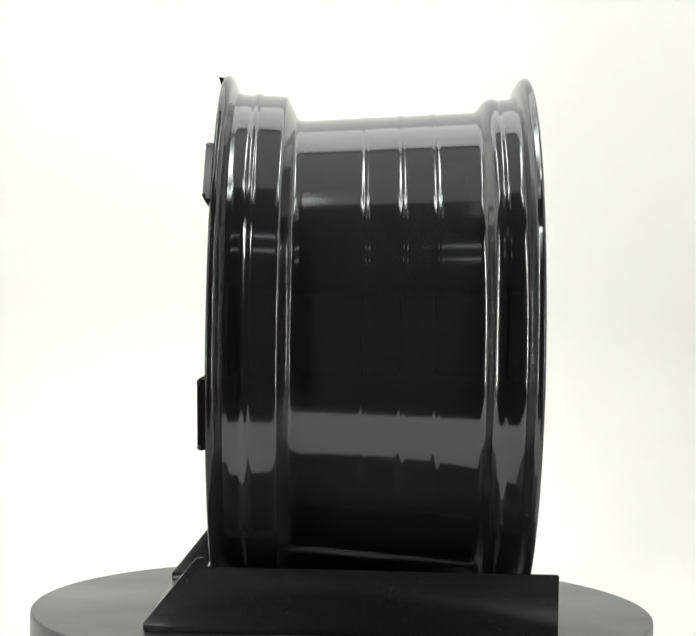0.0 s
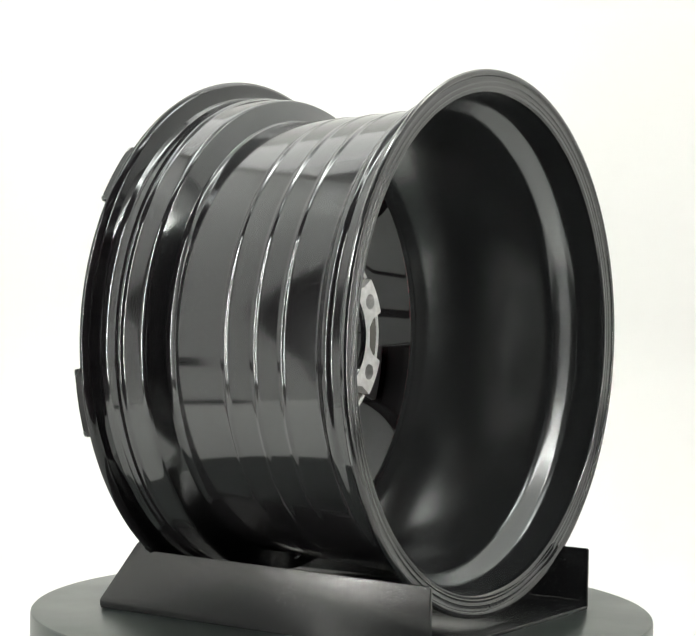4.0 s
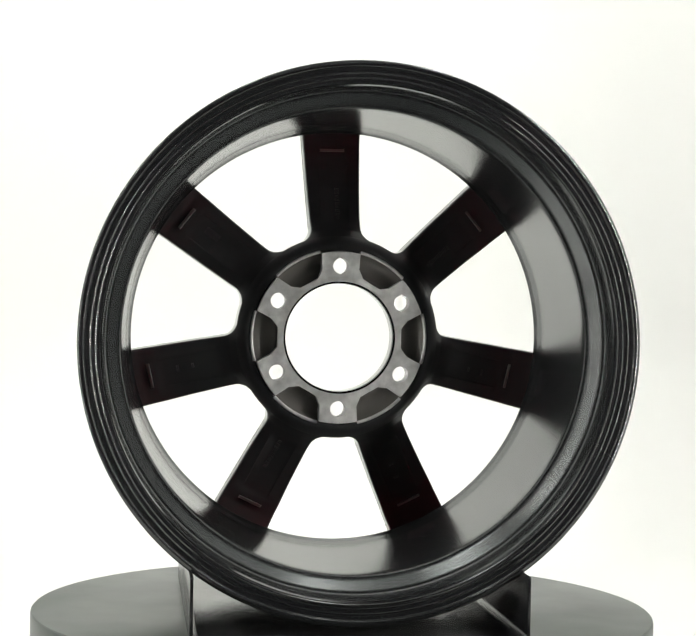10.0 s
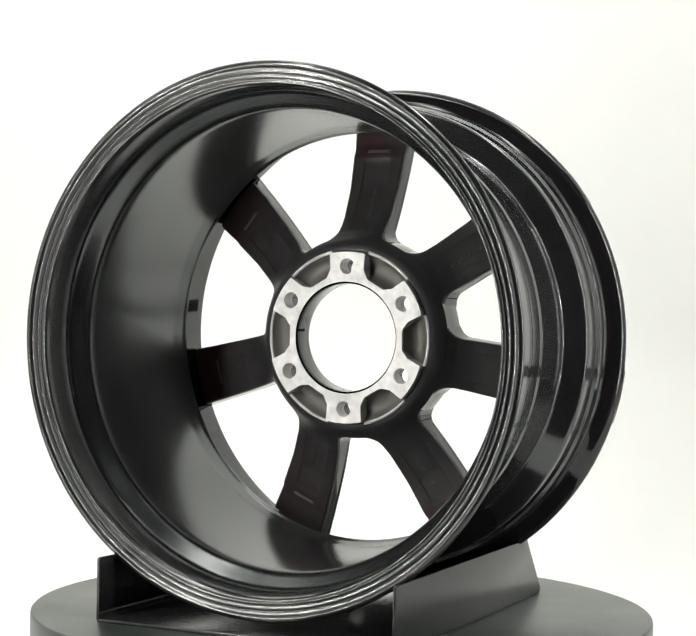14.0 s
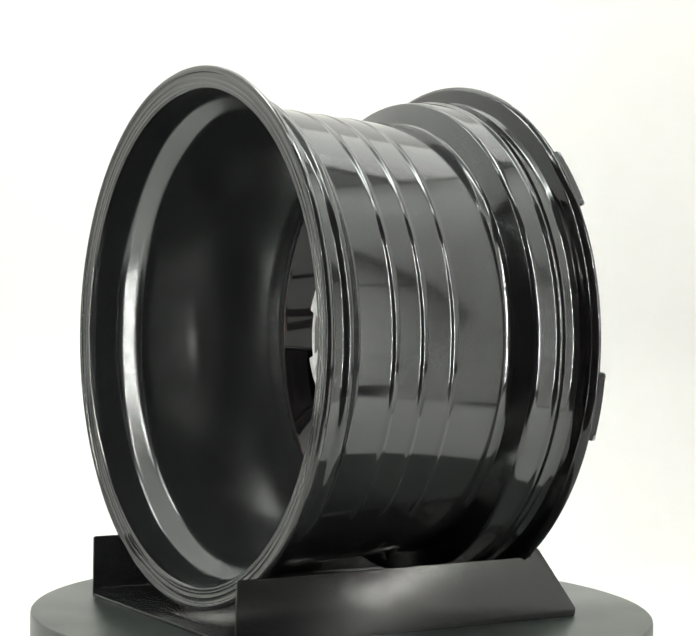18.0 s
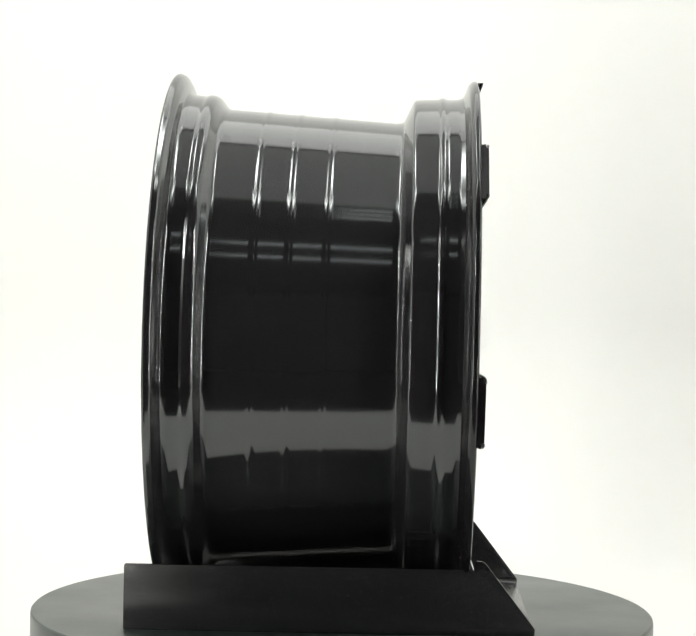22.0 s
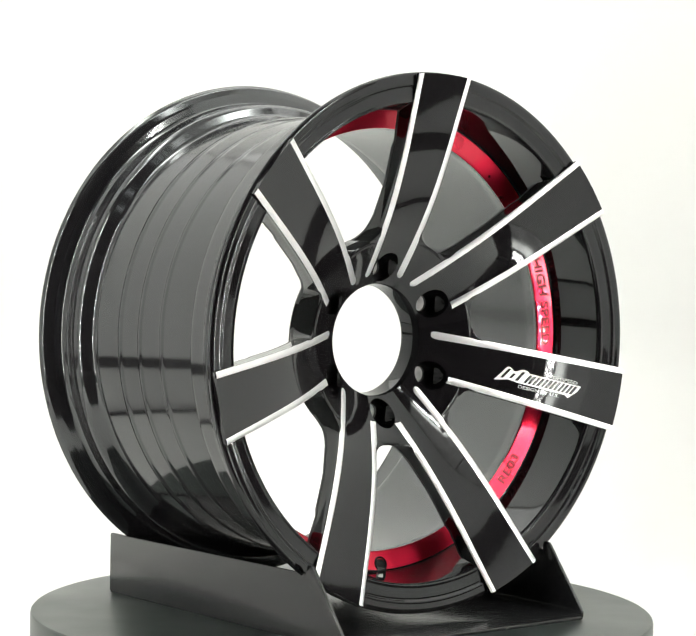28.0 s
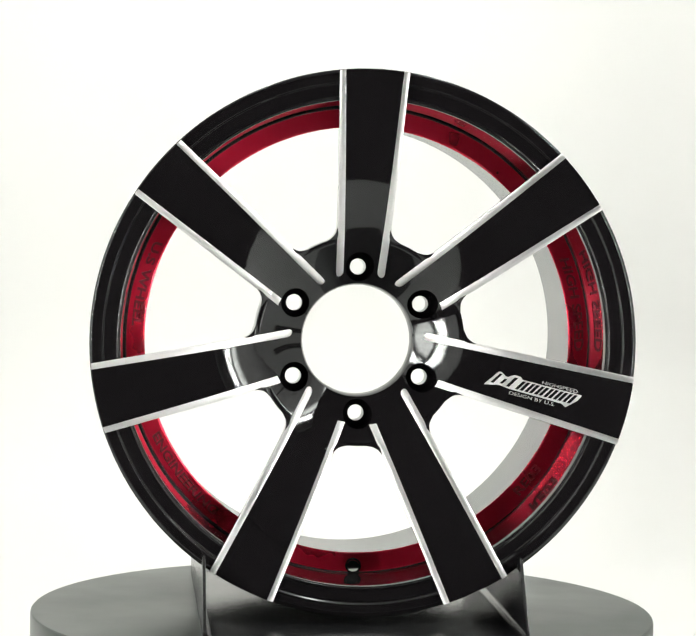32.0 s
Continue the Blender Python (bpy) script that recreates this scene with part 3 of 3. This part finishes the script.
def back_marks(a, i, spoke):
    """Cast marks on the back of a spoke: a cross bar, and on some a few short bars or dots."""
    def plate(r, lat, dr, dl, h=0.0007):
        bm = bmesh.new()
        lower = [bm.verts.new(on_spoke(a, r + x * dr, lat + z * dl, back_y(r + x * dr) - panel_depth(r))) for x, z in ((-1, -1), (1, -1), (1, 1), (-1, 1))]
        upper = [bm.verts.new(on_spoke(a, r + x * dr * 0.7, lat + z * dl * 0.9, back_y(r + x * dr * 0.7) + h + 0.0005 - panel_depth(r))) for x, z in ((-1, -1), (1, -1), (1, 1), (-1, 1))]
        bm.faces.new(upper)
        for k in range(4):
            j = (k + 1) % 4
            bm.faces.new((lower[k], lower[j], upper[j], upper[k]))
        return bm
    part("cast_bar", placed(plate(0.1868, 0, 0.0016, 0.0125, 0.0018)), MARK, spoke, "raised bar on the spoke back" if not i else "")
    if i == 1:
        for x in range(5):
            for z in range(2):
                part("cast_dot", placed(plate(0.150 + x * 0.0035, 0.001 + z * 0.0045, 0.0009, 0.0014)), LETTER, spoke)
    elif i in (0, 6, 3):
        for x in range(9):
            part("cast_letter_bar", placed(plate(0.118 + x * 0.0036, 0.003, 0.0011, 0.0022 if x % 3 else 0.0016)), LETTER, spoke)
    else:
        part("cast_letter_bar", placed(plate(0.143, 0.002, 0.0012, 0.0022)), LETTER, spoke)
        part("cast_letter_bar", placed(plate(0.158, 0.002, 0.0012, 0.0030)), LETTER, spoke)


def lettering(w):
    # raised words on the red band; s runs along the arc, h up the slope of the band
    def on_band(angle, s, h, way, lift):
        r, y = 0.2104, -0.0524
        k = h * way
        rr, yy = r + 0.935 * k - 0.354 * lift, y - 0.354 * k - 0.935 * lift
        a = radians(angle) - way * s / rr
        return Vector((rr * math.cos(a), yy, rr * math.sin(a)))

    def raised(bm, put, lift):
        flat = [(v.co.x, v.co.y) for v in bm.verts]
        got = bmesh.ops.extrude_face_region(bm, geom=bm.faces[:])
        top = {g for g in got["geom"] if isinstance(g, bmesh.types.BMVert)}
        for v in bm.verts:
            v.co = put(v.co.x, v.co.y, lift if v in top else -0.0004)
        return placed(bm)
    for text, angle, way, size, stretch in (("HIGH SPEED", 10.5, 1, 0.0118, 1.42), ("RE03", -38.5, -1, 0.0118, 1.42), ("ENGINEERING", 218.3, -1, 0.0118, 1.27), ("U.S WHEEL", 166.0, -1, 0.0118, 1.42)):
        bm = letters(text, size, 0.00028)
        bmesh.ops.subdivide_edges(bm, edges=[e for e in bm.edges if e.calc_length() > 0.006], cuts=2)
        part("raised_lettering", raised(bm, lambda x, y, l, angle=angle, way=way, stretch=stretch: on_band(angle, x * stretch, y, way, l), 0.0009), DARK_RED, w, "raised red lettering on the band")

    # printed mark on one spoke: a slanted silver banner with dark blocks, and two small lines of words
    host = SPOKES[2]

    def on_face(u, v, lift):
        u = 0.1215 + (u - 0.1252) * 0.955
        return on_spoke(host, u, v, face_y(u) - lift)

    def printed(name, shapes, mat, lift, label=""):
        bm = bmesh.new()
        for pts in shapes:
            bm.faces.new([bm.verts.new((x, y, 0)) for x, y in pts])
        part(name, raised(bm, on_face, lift), mat, w, label)
    lean = 0.62

    def block(u0, u1, v0, v1):
        return [(u0 + lean * v0, v0), (u1 + lean * v0, v0), (u1 + lean * v1, v1), (u0 + lean * v1, v1)]
    upper = ([0.1252, 0.1352, 0.1378, 0.1440, 0.1505, 0.1572, 0.1582, 0.2150], [-0.0096, 0.0050, 0.0060, 0.0022, 0.0060, 0.0057, 0.0036, 0.0036])
    lower = ([0.1252, 0.1318, 0.1385, 0.1480, 0.1990, 0.2030, 0.2122, 0.2150], [-0.0097, -0.0084, -0.0066, -0.0078, -0.0086, -0.0108, -0.0022, 0.0034])
    us = [0.1252 + 0.0898 * k / 60 for k in range(61)]
    bm = bmesh.new()
    rows = [[bm.verts.new((u, float(np.interp(u, *edge)), 0)) for edge in (lower, upper)] for u in us]
    for p, q in zip(rows, rows[1:]):
        bm.faces.new((p[0], q[0], q[1], p[1]))
    part("printed_banner", raised(bm, on_face, 0.0002), PRINT, w, "slanted silver printed banner")
    printed("printed_block", [block(0.1345, 0.1372, -0.0062, 0.0040), block(0.1420, 0.1446, -0.0048, 0.0004), block(0.1488, 0.1518, -0.0060, 0.0040)], INK, 0.00032, "black bar of the printed mark")
    for k in range(6):
        u = 0.1577 + k * 0.0090
        printed("printed_block", [block(u, u + 0.0029, -0.0064, 0.0024), block(u + 0.0042, u + 0.0072, -0.0064, 0.0024)], INK, 0.00032)
    for text, u, v, size, stretch in (("HIGHSPEED", 0.1935, 0.0058, 0.0046, 1.45), ("DESIGN BY U.S.", 0.1715, -0.0112, 0.0046, 1.40)):
        bm = letters(text, size)
        part("printed_words", raised(bm, lambda x, y, l, u=u, v=v, stretch=stretch: on_face(u + x * stretch, v + y, l), 0.0002), PRINT, w, "small silver printed words")
    # stamped bars on the rear flange
    for k in range(7):
        bm = bmesh.new()
        a = radians(-98 + k * 1.55)
        half = 0.0018 + 0.0008 * (k % 3)
        vs = [bm.verts.new(((0.2428 + x * half * 0.5) * math.cos(a + z * 0.0034), 0.1652 + h, (0.2428 + x * half * 0.5) * math.sin(a + z * 0.0034))) for h in (-0.001, 0.0004) for x, z in ((-1, -1), (1, -1), (1, 1), (-1, 1))]
        bm.faces.new(vs[4:])
        for i in range(4):
            j = (i + 1) % 4
            bm.faces.new((vs[i], vs[j], vs[4 + j], vs[4 + i]))
        part("stamped_bar", placed(bm), SATIN, w, "stamped mark on the rear flange" if not k else "")


def motions():
    def turn(t):
        s = (t - 16) / 16
        return -90.05 - 8.2701 * t - 0.2123 * (s * s - 1) - 0.6673 * (s ** 3 - s)
    rows = [(float(t), pose(0, 0, 0, 0, 0, turn(t))) for t in range(33)]
    for ob in (turntable, stand, wheel):
        walk(ob, rows)


turntable = build_turntable()
stand = build_stand()
wheel = build_wheel()
motions()
